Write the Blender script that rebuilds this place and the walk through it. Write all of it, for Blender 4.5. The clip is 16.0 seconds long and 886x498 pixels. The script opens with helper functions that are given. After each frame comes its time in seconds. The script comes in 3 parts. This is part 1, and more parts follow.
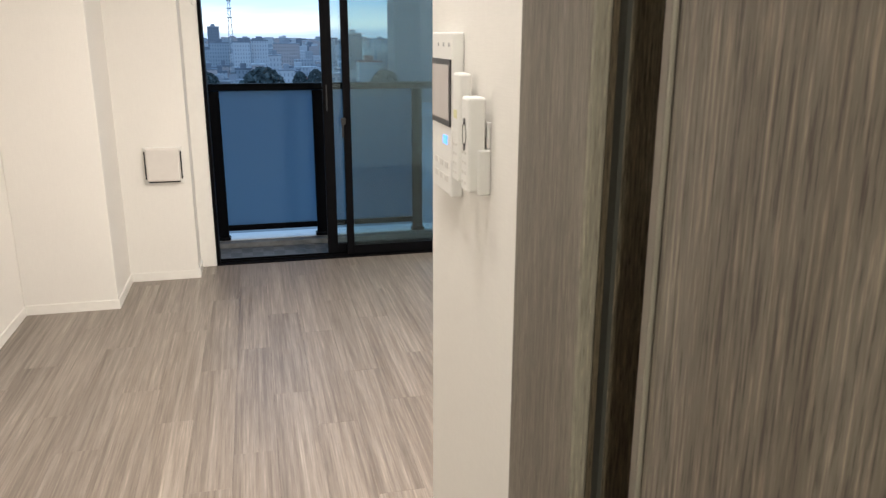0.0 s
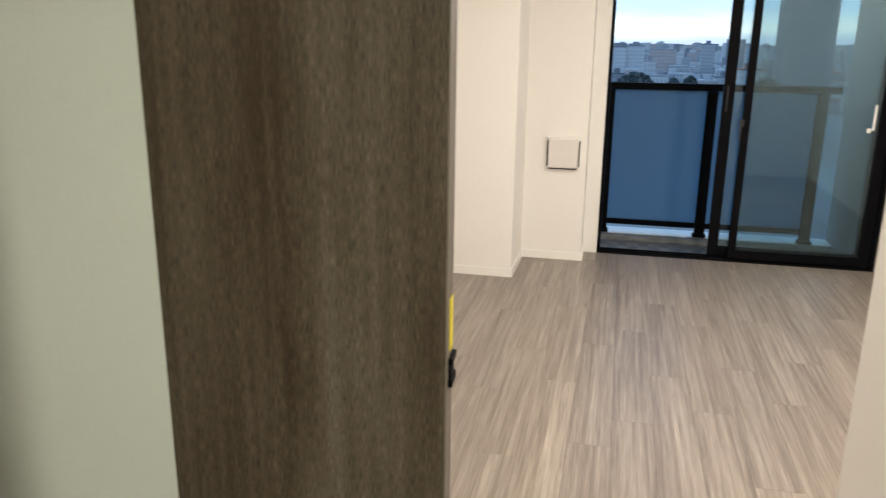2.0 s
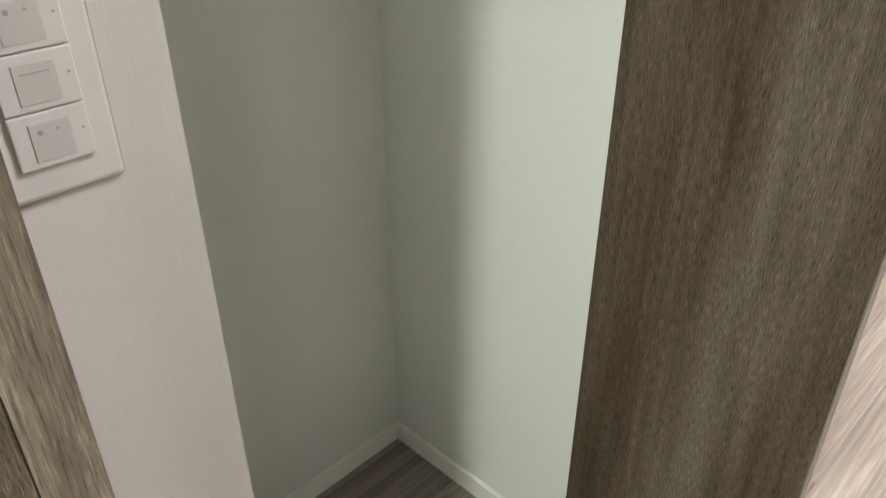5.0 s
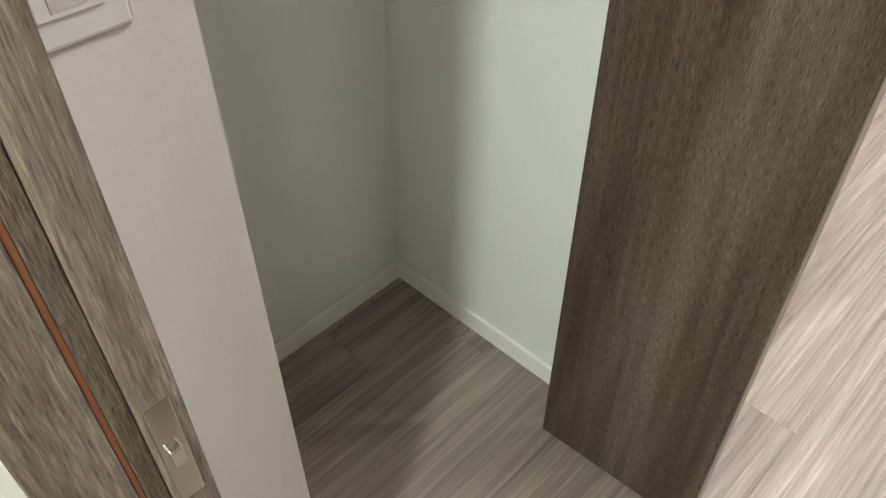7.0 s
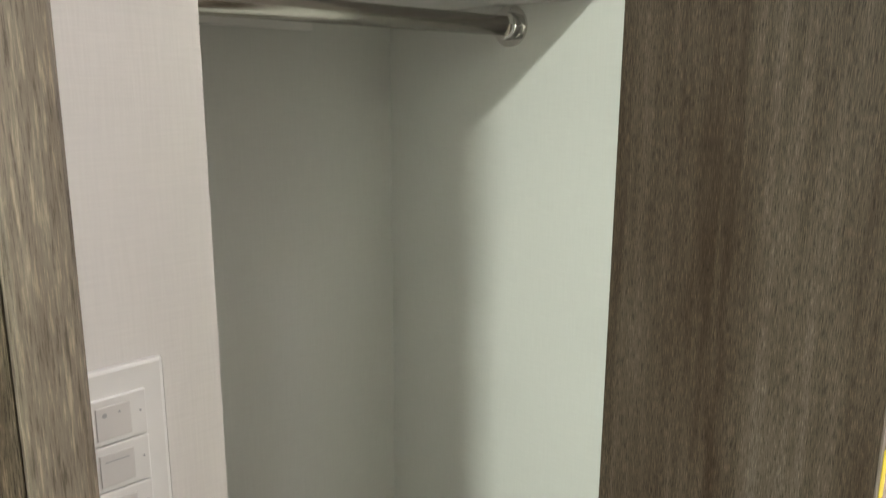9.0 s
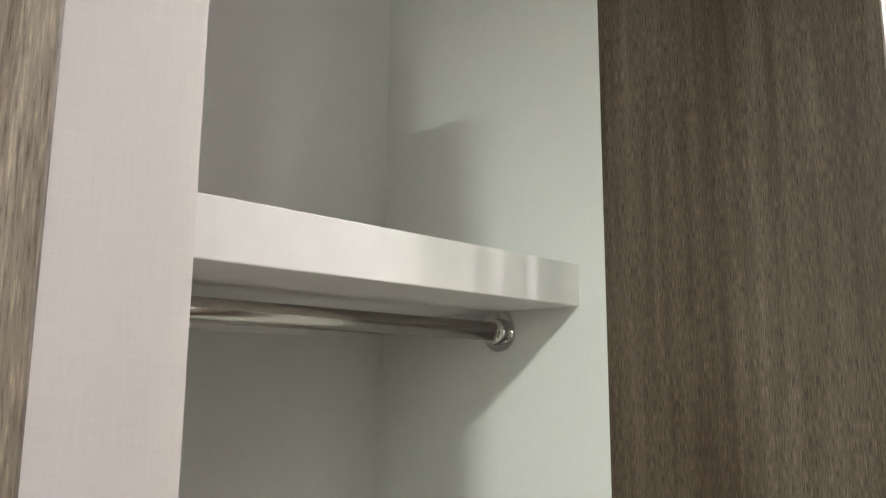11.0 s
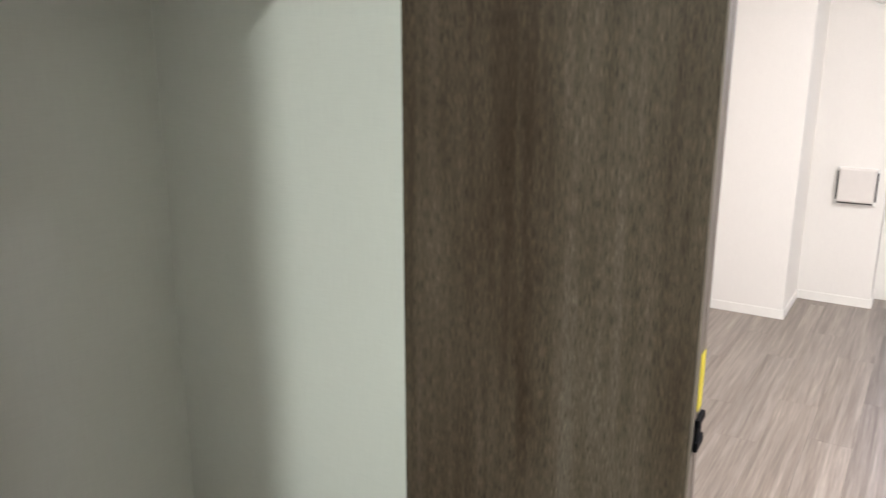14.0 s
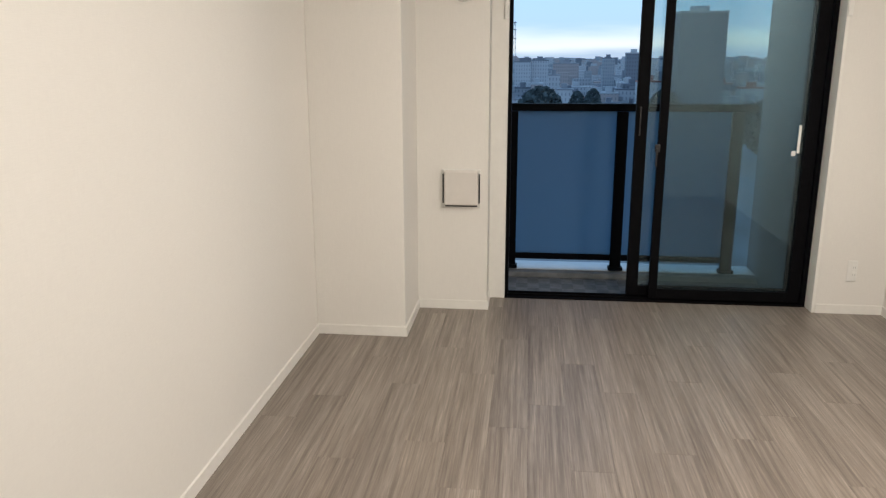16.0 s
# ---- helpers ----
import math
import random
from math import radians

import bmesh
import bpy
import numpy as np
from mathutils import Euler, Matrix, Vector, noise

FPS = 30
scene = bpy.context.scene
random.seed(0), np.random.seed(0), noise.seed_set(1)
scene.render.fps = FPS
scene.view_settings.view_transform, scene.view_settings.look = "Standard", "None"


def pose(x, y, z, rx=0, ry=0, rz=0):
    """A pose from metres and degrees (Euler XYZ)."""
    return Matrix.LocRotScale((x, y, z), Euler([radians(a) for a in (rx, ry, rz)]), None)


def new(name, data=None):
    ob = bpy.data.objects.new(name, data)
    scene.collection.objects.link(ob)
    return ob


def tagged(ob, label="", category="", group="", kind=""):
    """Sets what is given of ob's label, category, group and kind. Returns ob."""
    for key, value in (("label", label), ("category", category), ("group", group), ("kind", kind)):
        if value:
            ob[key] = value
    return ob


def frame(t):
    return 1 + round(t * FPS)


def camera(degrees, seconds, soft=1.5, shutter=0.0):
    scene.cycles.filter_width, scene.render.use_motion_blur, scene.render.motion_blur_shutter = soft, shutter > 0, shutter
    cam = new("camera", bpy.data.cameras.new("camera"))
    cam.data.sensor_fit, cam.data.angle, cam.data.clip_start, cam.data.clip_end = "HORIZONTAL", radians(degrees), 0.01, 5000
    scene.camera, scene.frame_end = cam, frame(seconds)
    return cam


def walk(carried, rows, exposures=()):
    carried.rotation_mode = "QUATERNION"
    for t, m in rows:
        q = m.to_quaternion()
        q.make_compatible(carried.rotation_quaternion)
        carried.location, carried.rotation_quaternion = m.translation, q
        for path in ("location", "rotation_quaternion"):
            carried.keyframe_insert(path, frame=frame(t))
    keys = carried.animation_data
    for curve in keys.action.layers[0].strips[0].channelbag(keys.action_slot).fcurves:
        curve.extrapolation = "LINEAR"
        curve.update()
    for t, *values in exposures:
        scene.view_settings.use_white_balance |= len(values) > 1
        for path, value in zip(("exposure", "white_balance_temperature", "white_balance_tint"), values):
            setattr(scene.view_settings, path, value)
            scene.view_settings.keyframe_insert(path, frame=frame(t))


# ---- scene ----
# ---------- camera ----------
cam = camera(59.98, 16.0, soft=1.3, shutter=0.2)
ROWS = [
    (0.0, 0.0733, 0.0385, 1.3985, -13.662, -15.581, -0.138),
    (0.5, 0.0371, 0.0185, 1.3892, -9.905, -15.567, -0.149),
    (1.0, -0.0008, -0.0358, 1.3731, -3.935, -15.376, -0.411),
    (1.5, -0.0547, -0.0886, 1.3656, 3.873, -15.330, -0.424),
    (2.0, -0.1119, -0.1598, 1.3633, 13.020, -15.402, -0.655),
    (2.5, -0.1400, -0.2080, 1.3550, 22.500, -15.385, -0.580),
    (3.0, -0.1398, -0.2400, 1.3606, 31.580, -15.450, -0.494),
    (3.5, -0.1310, -0.2176, 1.3557, 38.340, -16.200, -0.525),
    (4.0, -0.1207, -0.2129, 1.3478, 42.842, -18.260, -0.303),
    (4.5, -0.1283, -0.2144, 1.3434, 44.022, -24.111, -0.097),
    (5.0, -0.1360, -0.2071, 1.3360, 44.205, -31.572, 0.076),
    (5.2, -0.1363, -0.2071, 1.3356, 44.197, -34.389, 0.058),
    (6.3, -0.1277, -0.2193, 1.3506, 44.109, -46.500, 0.020),
    (7.3, -0.1190, -0.2316, 1.3655, 44.022, -40.009, -0.018),
    (7.5, -0.1170, -0.2331, 1.3707, 44.093, -37.250, -0.061),
    (8.0, -0.0990, -0.2510, 1.4040, 44.263, -29.244, -0.186),
    (8.5, -0.0893, -0.2576, 1.4449, 44.510, -20.848, -0.233),
    (9.0, -0.0826, -0.2642, 1.4744, 44.788, -12.398, -0.290),
    (9.5, -0.0799, -0.2672, 1.4858, 44.654, -4.675, -0.318),
    (9.7, -0.0803, -0.2666, 1.4859, 44.657, -1.922, -0.313),
    (10.8, -0.0785, -0.2542, 1.4813, 44.661, 10.000, -0.373),
    (11.8, -0.0768, -0.2418, 1.4768, 44.664, 2.740, -0.433),
    (12.0, -0.0759, -0.2413, 1.4757, 44.721, -0.113, -0.406),
    (12.5, -0.0788, -0.2390, 1.4674, 44.789, -6.591, -0.296),
    (13.0, -0.0800, -0.2460, 1.4371, 43.577, -11.285, -0.166),
    (13.5, -0.1180, -0.1950, 1.3922, 41.061, -13.869, -0.110),
    (14.0, -0.1150, -0.1162, 1.3711, 32.579, -14.127, -0.108),
    (14.5, -0.0756, 0.0587, 1.3486, 22.537, -13.911, 0.041),
    (15.0, -0.0402, 0.1988, 1.3550, 15.065, -13.953, 0.402),
    (15.5, -0.0525, 0.3396, 1.3578, 9.648, -14.229, 0.233),
    (16.0, -0.0916, 0.5572, 1.3770, 6.342, -14.196, 0.115),
]
EXPOSURES = [
    (0.0, 0.0, 6250, 9), (1.5, 0.0, 6400, 9), (2.5, 0.0, 6500, 8), (3.0, 0.1, 6000, 9), (3.5, 0.15, 5800, 10), (5.0, 0.5, 5800, 10), (7.5, 0.5, 5850, 8), (9.0, 0.45, 5850, 10),
    (12.5, 0.45, 5700, 15), (13.5, 0.45, 5700, 14), (14.0, 0.3, 5700, 12), (14.6, -0.05, 6100, 10), (15.0, -0.2, 6250, 9), (16.0, -0.45, 6300, 8),
]
walk(cam, [(t, pose(x, y, z, 90 + pitch, roll, yaw)) for t, x, y, z, yaw, pitch, roll in ROWS], EXPOSURES)

# ---------- world and lamps ----------
world = bpy.data.worlds.new("dusk_sky")
scene.world = world
world.use_nodes = True
wn, wl = world.node_tree.nodes, world.node_tree.links
wn.clear()
w_out = wn.new("ShaderNodeOutputWorld")
w_bg = wn.new("ShaderNodeBackground")
w_sky = wn.new("ShaderNodeTexSky")
w_sky.sky_type, w_sky.sun_disc, w_sky.sun_elevation, w_sky.sun_rotation = "NISHITA", False, radians(6), radians(100)
w_co = wn.new("ShaderNodeTexCoord")
w_sep = wn.new("ShaderNodeSeparateXYZ")
w_noise = wn.new("ShaderNodeTexNoise")
w_map = wn.new("ShaderNodeMapping")
w_map.inputs["Scale"].default_value = (3.0, 3.0, 22.0)
w_noise.inputs["Scale"].default_value, w_noise.inputs["Detail"].default_value = 1.6, 5.0
w_add = wn.new("ShaderNodeMath")
w_add.operation = "MULTIPLY_ADD"
w_add.inputs[1].default_value = 0.03
w_ramp = wn.new("ShaderNodeValToRGB")
CLOUDS = [(0.0, (0.40, 0.53, 0.72)), (0.006, (0.58, 0.70, 0.83)), (0.013, (0.78, 0.84, 0.88)), (0.022, (0.66, 0.78, 0.89)), (0.036, (0.33, 0.55, 0.83)), (0.14, (0.30, 0.53, 0.84)), (0.5, (0.26, 0.44, 0.70))]
els = w_ramp.color_ramp.elements
while len(els) < len(CLOUDS):
    els.new(0.5)
for el, (p, col) in zip(els, CLOUDS):
    el.position, el.color = p, (*col, 1)
w_mix = wn.new("ShaderNodeMixRGB")
w_mix.inputs[0].default_value = 0.05
wl.new(w_co.outputs["Generated"], w_sep.inputs[0])
wl.new(w_co.outputs["Generated"], w_map.inputs[0])
wl.new(w_map.outputs[0], w_noise.inputs["Vector"])
wl.new(w_noise.outputs[0], w_add.inputs[0])
w_shift = wn.new("ShaderNodeMath")
w_shift.operation = "SUBTRACT"
w_shift.inputs[1].default_value = 0.015
wl.new(w_sep.outputs[2], w_shift.inputs[0])
wl.new(w_shift.outputs[0], w_add.inputs[2])
wl.new(w_add.outputs[0], w_ramp.inputs[0])
wl.new(w_ramp.outputs[0], w_mix.inputs[1])
wl.new(w_sky.outputs[0], w_mix.inputs[2])
wl.new(w_mix.outputs[0], w_bg.inputs[0])
w_bg.inputs[1].default_value = 1.7
wl.new(w_bg.outputs[0], w_out.inputs[0])


def area_lamp(name, m, size, watts, colour, shape="DISK"):
    data = bpy.data.lights.new(name, "AREA")
    data.shape, data.size, data.energy, data.color = shape, size, watts, colour
    ob = new(name, data)
    ob.matrix_world = m
    return ob


CEIL = 2.42
HALL_CEIL = 2.20
area_lamp("room_ceiling_lamp", pose(0.95, 2.75, CEIL - 0.04), 0.20, 54, (1.0, 0.90, 0.79))
area_lamp("entry_downlight", pose(-0.04, 1.52, CEIL - 0.02), 0.16, 7.5, (1.0, 0.91, 0.80))
# unseen fill lamp, added to brighten the wall with the switches
area_lamp("passage_downlight", pose(0.10, 0.80, CEIL - 0.02), 0.12, 11.5, (1.0, 0.91, 0.82))
# second added fill with no known fixture, past the intercom wall's corner
area_lamp("kitchen_downlight", pose(0.535, 1.665, CEIL - 0.02), 0.12, 27, (1.0, 0.90, 0.80))
area_lamp("hall_downlight", pose(-0.02, -1.06, HALL_CEIL - 0.02), 0.12, 36, (0.98, 1.0, 0.79))


# ---------- materials ----------
def nodes_of(name, rough=0.5, metal=0.0):
    mat = bpy.data.materials.new(name)
    mat.use_nodes = True
    n, l = mat.node_tree.nodes, mat.node_tree.links
    b = n["Principled BSDF"]
    b.inputs["Roughness"].default_value, b.inputs["Metallic"].default_value = rough, metal
    return mat, n, l, b


def mapped(n, l, scale, space="Object"):
    co, mp = n.new("ShaderNodeTexCoord"), n.new("ShaderNodeMapping")
    mp.inputs["Scale"].default_value = scale
    l.new(co.outputs[space], mp.inputs[0])
    return mp


def noise_node(n, l, vec, scale, detail=4.0, rough=0.55):
    t = n.new("ShaderNodeTexNoise")
    t.inputs["Scale"].default_value, t.inputs["Detail"].default_value, t.inputs["Roughness"].default_value = scale, detail, rough
    l.new(vec, t.inputs["Vector"])
    return t.outputs[0]


def ramp_node(n, l, fac, stops):
    r = n.new("ShaderNodeValToRGB")
    e = r.color_ramp.elements
    while len(e) < len(stops):
        e.new(0.5)
    for el, (p, col) in zip(e, stops):
        el.position, el.color = p, (*col, 1)
    l.new(fac, r.inputs[0])
    return r.outputs[0]


def bump_node(n, l, b, height, strength, dist=0.001):
    k = n.new("ShaderNodeBump")
    k.inputs["Strength"].default_value, k.inputs["Distance"].default_value = strength, dist
    l.new(height, k.inputs["Height"])
    l.new(k.outputs[0], b.inputs["Normal"])


def mix_node(n, l, a, c, fac, mode="MIX"):
    m = n.new("ShaderNodeMixRGB")
    m.blend_type = mode
    for i, v in ((0, fac), (1, a), (2, c)):
        if isinstance(v, (int, float)):
            m.inputs[i].default_value = v
        elif isinstance(v, tuple):
            m.inputs[i].default_value = (*v, 1)
        else:
            l.new(v, m.inputs[i])
    return m.outputs[0]


def plain(name, col, rough=0.5, metal=0.0, vary=0.06, scale=30, bump=0.0):
    mat, n, l, b = nodes_of(name, rough, metal)
    f = noise_node(n, l, mapped(n, l, (1, 1, 1)).outputs[0], scale, 3)
    lo, hi = tuple(c * (1 - vary) for c in col), tuple(min(1, c * (1 + vary)) for c in col)
    l.new(ramp_node(n, l, f, [(0.3, lo), (0.7, hi)]), b.inputs["Base Color"])
    if bump:
        bump_node(n, l, b, f, bump)
    return mat


def wallpaper(name, col):
    """Woven-look vinyl wallpaper: fine vertical and horizontal threads."""
    mat, n, l, b = nodes_of(name, 0.75)
    up = noise_node(n, l, mapped(n, l, (420, 420, 22)).outputs[0], 1.0, 3)
    side = noise_node(n, l, mapped(n, l, (30, 30, 500)).outputs[0], 1.0, 3)
    big = noise_node(n, l, mapped(n, l, (1.3, 1.3, 1.3)).outputs[0], 1.0, 2)
    weave = mix_node(n, l, up, side, 0.5)
    tint = ramp_node(n, l, big, [(0.3, tuple(c * 0.975 for c in col)), (0.7, col)])
    l.new(mix_node(n, l, tint, ramp_node(n, l, weave, [(0.3, (0.93, 0.93, 0.93)), (0.7, (1, 1, 1))]), 1.0, "MULTIPLY"), b.inputs["Base Color"])
    bump_node(n, l, b, weave, 0.35, 0.0006)
    return mat


def wood(name, stops, along="z", pores=1.0, rough=0.5, per_piece=False, fine=760.0, streaks=60.0, even=0.55, long=1.0):
    """Printed ash-like laminate: broad bands, streaks and short pores along one axis."""
    mat, n, l, b = nodes_of(name, rough)

    def sc(a, lng):
        return tuple(lng if ax == along else a for ax in "xyz")

    def vec(a, lng):
        m = mapped(n, l, sc(a, lng))
        if per_piece:
            info = n.new("ShaderNodeObjectInfo")
            mul = n.new("ShaderNodeVectorMath")
            mul.operation = "SCALE"
            mul.inputs[0].default_value = (37.0, 91.0, 53.0)
            l.new(info.outputs["Random"], mul.inputs["Scale"])
            l.new(mul.outputs[0], m.inputs["Location"])
        return m.outputs[0]

    bands = noise_node(n, l, vec(9.0, 0.55), 1.0, 4, 0.6)
    streak = noise_node(n, l, vec(streaks, streaks * 0.06 * long), 1.0, 5, 0.65)
    pore = noise_node(n, l, vec(fine, fine * 0.065 * long), 1.0, 4, 0.7)
    base = ramp_node(n, l, mix_node(n, l, bands, streak, even), stops)
    dark = ramp_node(n, l, pore, [(0.37, (0.32, 0.28, 0.25)), (0.46, (0.88, 0.87, 0.86)), (0.54, (1, 1, 1)), (0.65, (1.85, 1.8, 1.72))])
    col = mix_node(n, l, base, dark, pores, "MULTIPLY")
    if per_piece:
        info2 = n.new("ShaderNodeObjectInfo")
        col = mix_node(n, l, col, ramp_node(n, l, info2.outputs["Random"], [(0.0, (0.965, 0.965, 0.97)), (1.0, (1.03, 1.025, 1.02))]), 1.0, "MULTIPLY")
    l.new(col, b.inputs["Base Color"])
    bump_node(n, l, b, pore, 0.25, 0.0005)
    return mat


WALL = wallpaper("white_wallpaper", (0.80, 0.775, 0.735))
CEILING = wallpaper("ceiling_paper", (0.82, 0.80, 0.77))
CLOSET_WALL = wallpaper("closet_wallpaper", (0.745, 0.75, 0.72))
TRIM = plain("white_trim", (0.80, 0.78, 0.74), 0.4, vary=0.02)
SHELF = plain("white_shelf_board", (0.80, 0.79, 0.77), 0.85, vary=0.02)
SHELF.node_tree.nodes["Principled BSDF"].inputs["Specular IOR Level"].default_value = 0.1
# bifold's own dark laminate; on recessed door parts it stands in for shade
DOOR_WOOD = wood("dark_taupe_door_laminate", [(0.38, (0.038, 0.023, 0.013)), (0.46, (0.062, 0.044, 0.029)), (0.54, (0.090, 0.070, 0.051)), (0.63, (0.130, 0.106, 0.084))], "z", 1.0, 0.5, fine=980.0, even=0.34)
PANEL_WOOD = wood("taupe_panel_laminate", [(0.30, (0.088, 0.065, 0.049)), (0.46, (0.150, 0.120, 0.095)), (0.58, (0.188, 0.155, 0.126)), (0.74, (0.256, 0.217, 0.182))], "z", 0.8, 0.5, fine=480.0, streaks=90.0, long=0.7)
STILE_WOOD = wood("brown_door_stile_laminate", [(0.34, (0.052, 0.037, 0.026)), (0.46, (0.100, 0.078, 0.060)), (0.56, (0.135, 0.110, 0.087)), (0.68, (0.195, 0.162, 0.132))], "z", 0.85, 0.5, fine=420.0)
CASING_WOOD = wood("taupe_casing_laminate", [(0.30, (0.115, 0.090, 0.071)), (0.5, (0.178, 0.147, 0.120)), (0.72, (0.253, 0.216, 0.182))], "z", 0.55, 0.5)
FLOOR_WOOD = wood("greige_floor_plank", [(0.30, (0.105, 0.083, 0.068)), (0.45, (0.190, 0.158, 0.133)), (0.56, (0.255, 0.216, 0.185)), (0.70, (0.335, 0.290, 0.252))], "y", 0.32, 0.36, True, 210.0, 60.0, 0.66, 0.36)
GAP = plain("dark_joint", (0.03, 0.026, 0.022), 0.8)
BLACK = plain("black_aluminium", (0.004, 0.004, 0.005), 0.55, 0.0, vary=0.1)
ALU = plain("brushed_aluminium", (0.62, 0.60, 0.57), 0.32, 0.8, vary=0.05)
CHAMPAGNE = plain("champagne_metal", (0.21, 0.175, 0.15), 0.5, 0.2, vary=0.05)
BLACK.node_tree.nodes["Principled BSDF"].inputs["Specular IOR Level"].default_value = 0.04
DOOR_WOOD.node_tree.nodes["Principled BSDF"].inputs["Specular IOR Level"].default_value = 0.25
VENT_FRONT = plain("warm_white_plastic", (0.68, 0.645, 0.61), 0.4, vary=0.02)
PALE_YELLOW = plain("pale_yellow_paper", (0.72, 0.70, 0.42), 0.6, vary=0.03)
CHROME = plain("chrome", (0.78, 0.77, 0.75), 0.12, 1.0, vary=0.02)
STEEL = plain("satin_steel_tube", (0.62, 0.58, 0.53), 0.2, 1.0, vary=0.03)
WHITE = plain("white_plastic", (0.78, 0.77, 0.74), 0.35, vary=0.015)
GREY_PLASTIC = plain("pale_grey_plastic", (0.66, 0.64, 0.61), 0.4, vary=0.02)
BUTTON_GREY = plain("button_grey", (0.40, 0.40, 0.40), 0.5, vary=0.03)
BLACK_PLASTIC = plain("black_plastic", (0.02, 0.02, 0.022), 0.4)
SCREEN = plain("dormant_screen", (0.44, 0.40, 0.39), 0.12, vary=0.02)
YELLOW = plain("yellow_film", (0.72, 0.60, 0.02), 0.45, vary=0.05)
ORANGE = plain("orange_brown_seal", (0.15, 0.052, 0.02), 0.6)
CONCRETE = plain("balcony_concrete", (0.20, 0.20, 0.20), 0.85, vary=0.2, scale=14, bump=0.4)
BALCONY_FLOOR, bn, bl, bb = nodes_of("grey_balcony_sheet", 0.6)
b_chk = bn.new("ShaderNodeTexChecker")
b_chk.inputs["Scale"].default_value = 1.0
b_chk.inputs["Color1"].default_value, b_chk.inputs["Color2"].default_value = (0.15, 0.155, 0.165, 1), (0.21, 0.215, 0.225, 1)
bl.new(mapped(bn, bl, (13.0, 9.0, 0.01)).outputs[0], b_chk.inputs["Vector"])
b_grain = noise_node(bn, bl, mapped(bn, bl, (25, 25, 25)).outputs[0], 1.0, 4)
bl.new(mix_node(bn, bl, b_chk.outputs[0], ramp_node(bn, bl, b_grain, [(0.3, (0.8, 0.8, 0.8)), (0.7, (1.15, 1.15, 1.15))]), 1.0, "MULTIPLY"), bb.inputs["Base Color"])
bump_node(bn, bl, bb, b_grain, 0.3)
COPING = plain("pale_coping", (0.62, 0.63, 0.64), 0.35, vary=0.06, scale=18)
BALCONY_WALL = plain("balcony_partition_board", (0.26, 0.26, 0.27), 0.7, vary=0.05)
# foliage lifted towards blue, so its colour carries the distance haze
TREE = plain("dark_foliage", (0.062, 0.085, 0.092), 0.95, vary=0.25, scale=0.6)
GROUND = plain("city_ground", (0.20, 0.21, 0.22), 0.95, vary=0.5, scale=0.03)
RED_ROOF = plain("red_roof", (0.28, 0.12, 0.10), 0.8, vary=0.2)

GLOW, gn, gl, gb = nodes_of("blue_lit_button", 0.4)
gb.inputs["Base Color"].default_value = (0.05, 0.2, 0.8, 1)
gb.inputs["Emission Color"].default_value, gb.inputs["Emission Strength"].default_value = (0.10, 0.35, 1.0, 1), 1.6

GLASS, gn, gl, gb = nodes_of("clear_window_glass", 0.0)
gn.remove(gb)
g_t, g_g, g_m, g_f = gn.new("ShaderNodeBsdfTransparent"), gn.new("ShaderNodeBsdfGlossy"), gn.new("ShaderNodeMixShader"), gn.new("ShaderNodeFresnel")
g_t.inputs[0].default_value = (0.76, 0.83, 0.84, 1)
g_g.inputs["Color"].default_value = (0.74, 0.92, 1.0, 1)
g_g.inputs["Roughness"].default_value = 0.0
g_f.inputs[0].default_value = 1.56
gl.new(g_f.outputs[0], g_m.inputs[0])
gl.new(g_t.outputs[0], g_m.inputs[1])
gl.new(g_g.outputs[0], g_m.inputs[2])
gl.new(g_m.outputs[0], gn["Material Output"].inputs[0])

FROST, fn, fl, fb = nodes_of("frosted_blue_grey_panel", 0.45)
f_tr, f_mix = fn.new("ShaderNodeBsdfTranslucent"), fn.new("ShaderNodeMixShader")
f_tr.inputs[0].default_value = (0.30, 0.47, 0.61, 1)
fb.inputs["Base Color"].default_value = (0.14, 0.23, 0.31, 1)
f_mix.inputs[0].default_value = 0.6
fl.new(fb.outputs[0], f_mix.inputs[1])
fl.new(f_tr.outputs[0], f_mix.inputs[2])
fl.new(f_mix.outputs[0], fn["Material Output"].inputs[0])


def facade(name, col, win):
    """Far building skin: rows of small dark windows between pale floors."""
    mat, n, l, b = nodes_of(name, 0.8)
    br = n.new("ShaderNodeTexBrick")
    br.offset = 0.0
    br.inputs["Color1"].default_value = br.inputs["Color2"].default_value = (*win, 1)
    br.inputs["Mortar"].default_value = (*col, 1)
    br.inputs["Scale"].default_value, br.inputs["Mortar Size"].default_value = 1.0, 0.7
    br.inputs["Brick Width"].default_value, br.inputs["Row Height"].default_value = 2.0, 2.9
    co = n.new("ShaderNodeTexCoord")
    sp, cb = n.new("ShaderNodeSeparateXYZ"), n.new("ShaderNodeCombineXYZ")
    l.new(co.outputs["Object"], sp.inputs[0])
    sm = n.new("ShaderNodeMath")
    l.new(sp.outputs[0], sm.inputs[0])
    l.new(sp.outputs[1], sm.inputs[1])
    l.new(sm.outputs[0], cb.inputs[0])
    l.new(sp.outputs[2], cb.inputs[1])
    l.new(cb.outputs[0], br.inputs["Vector"])
    l.new(br.outputs[0], b.inputs["Base Color"])
    return mat


# distance haze is painted in: bluish facade colours, low window contrast
FACADES = [facade("pale_facade", (0.46, 0.48, 0.52), (0.27, 0.30, 0.34)), facade("grey_facade", (0.32, 0.35, 0.39), (0.19, 0.21, 0.25)), facade("dark_facade", (0.18, 0.20, 0.24), (0.12, 0.14, 0.17)), facade("tan_facade", (0.40, 0.35, 0.35), (0.22, 0.23, 0.25))]


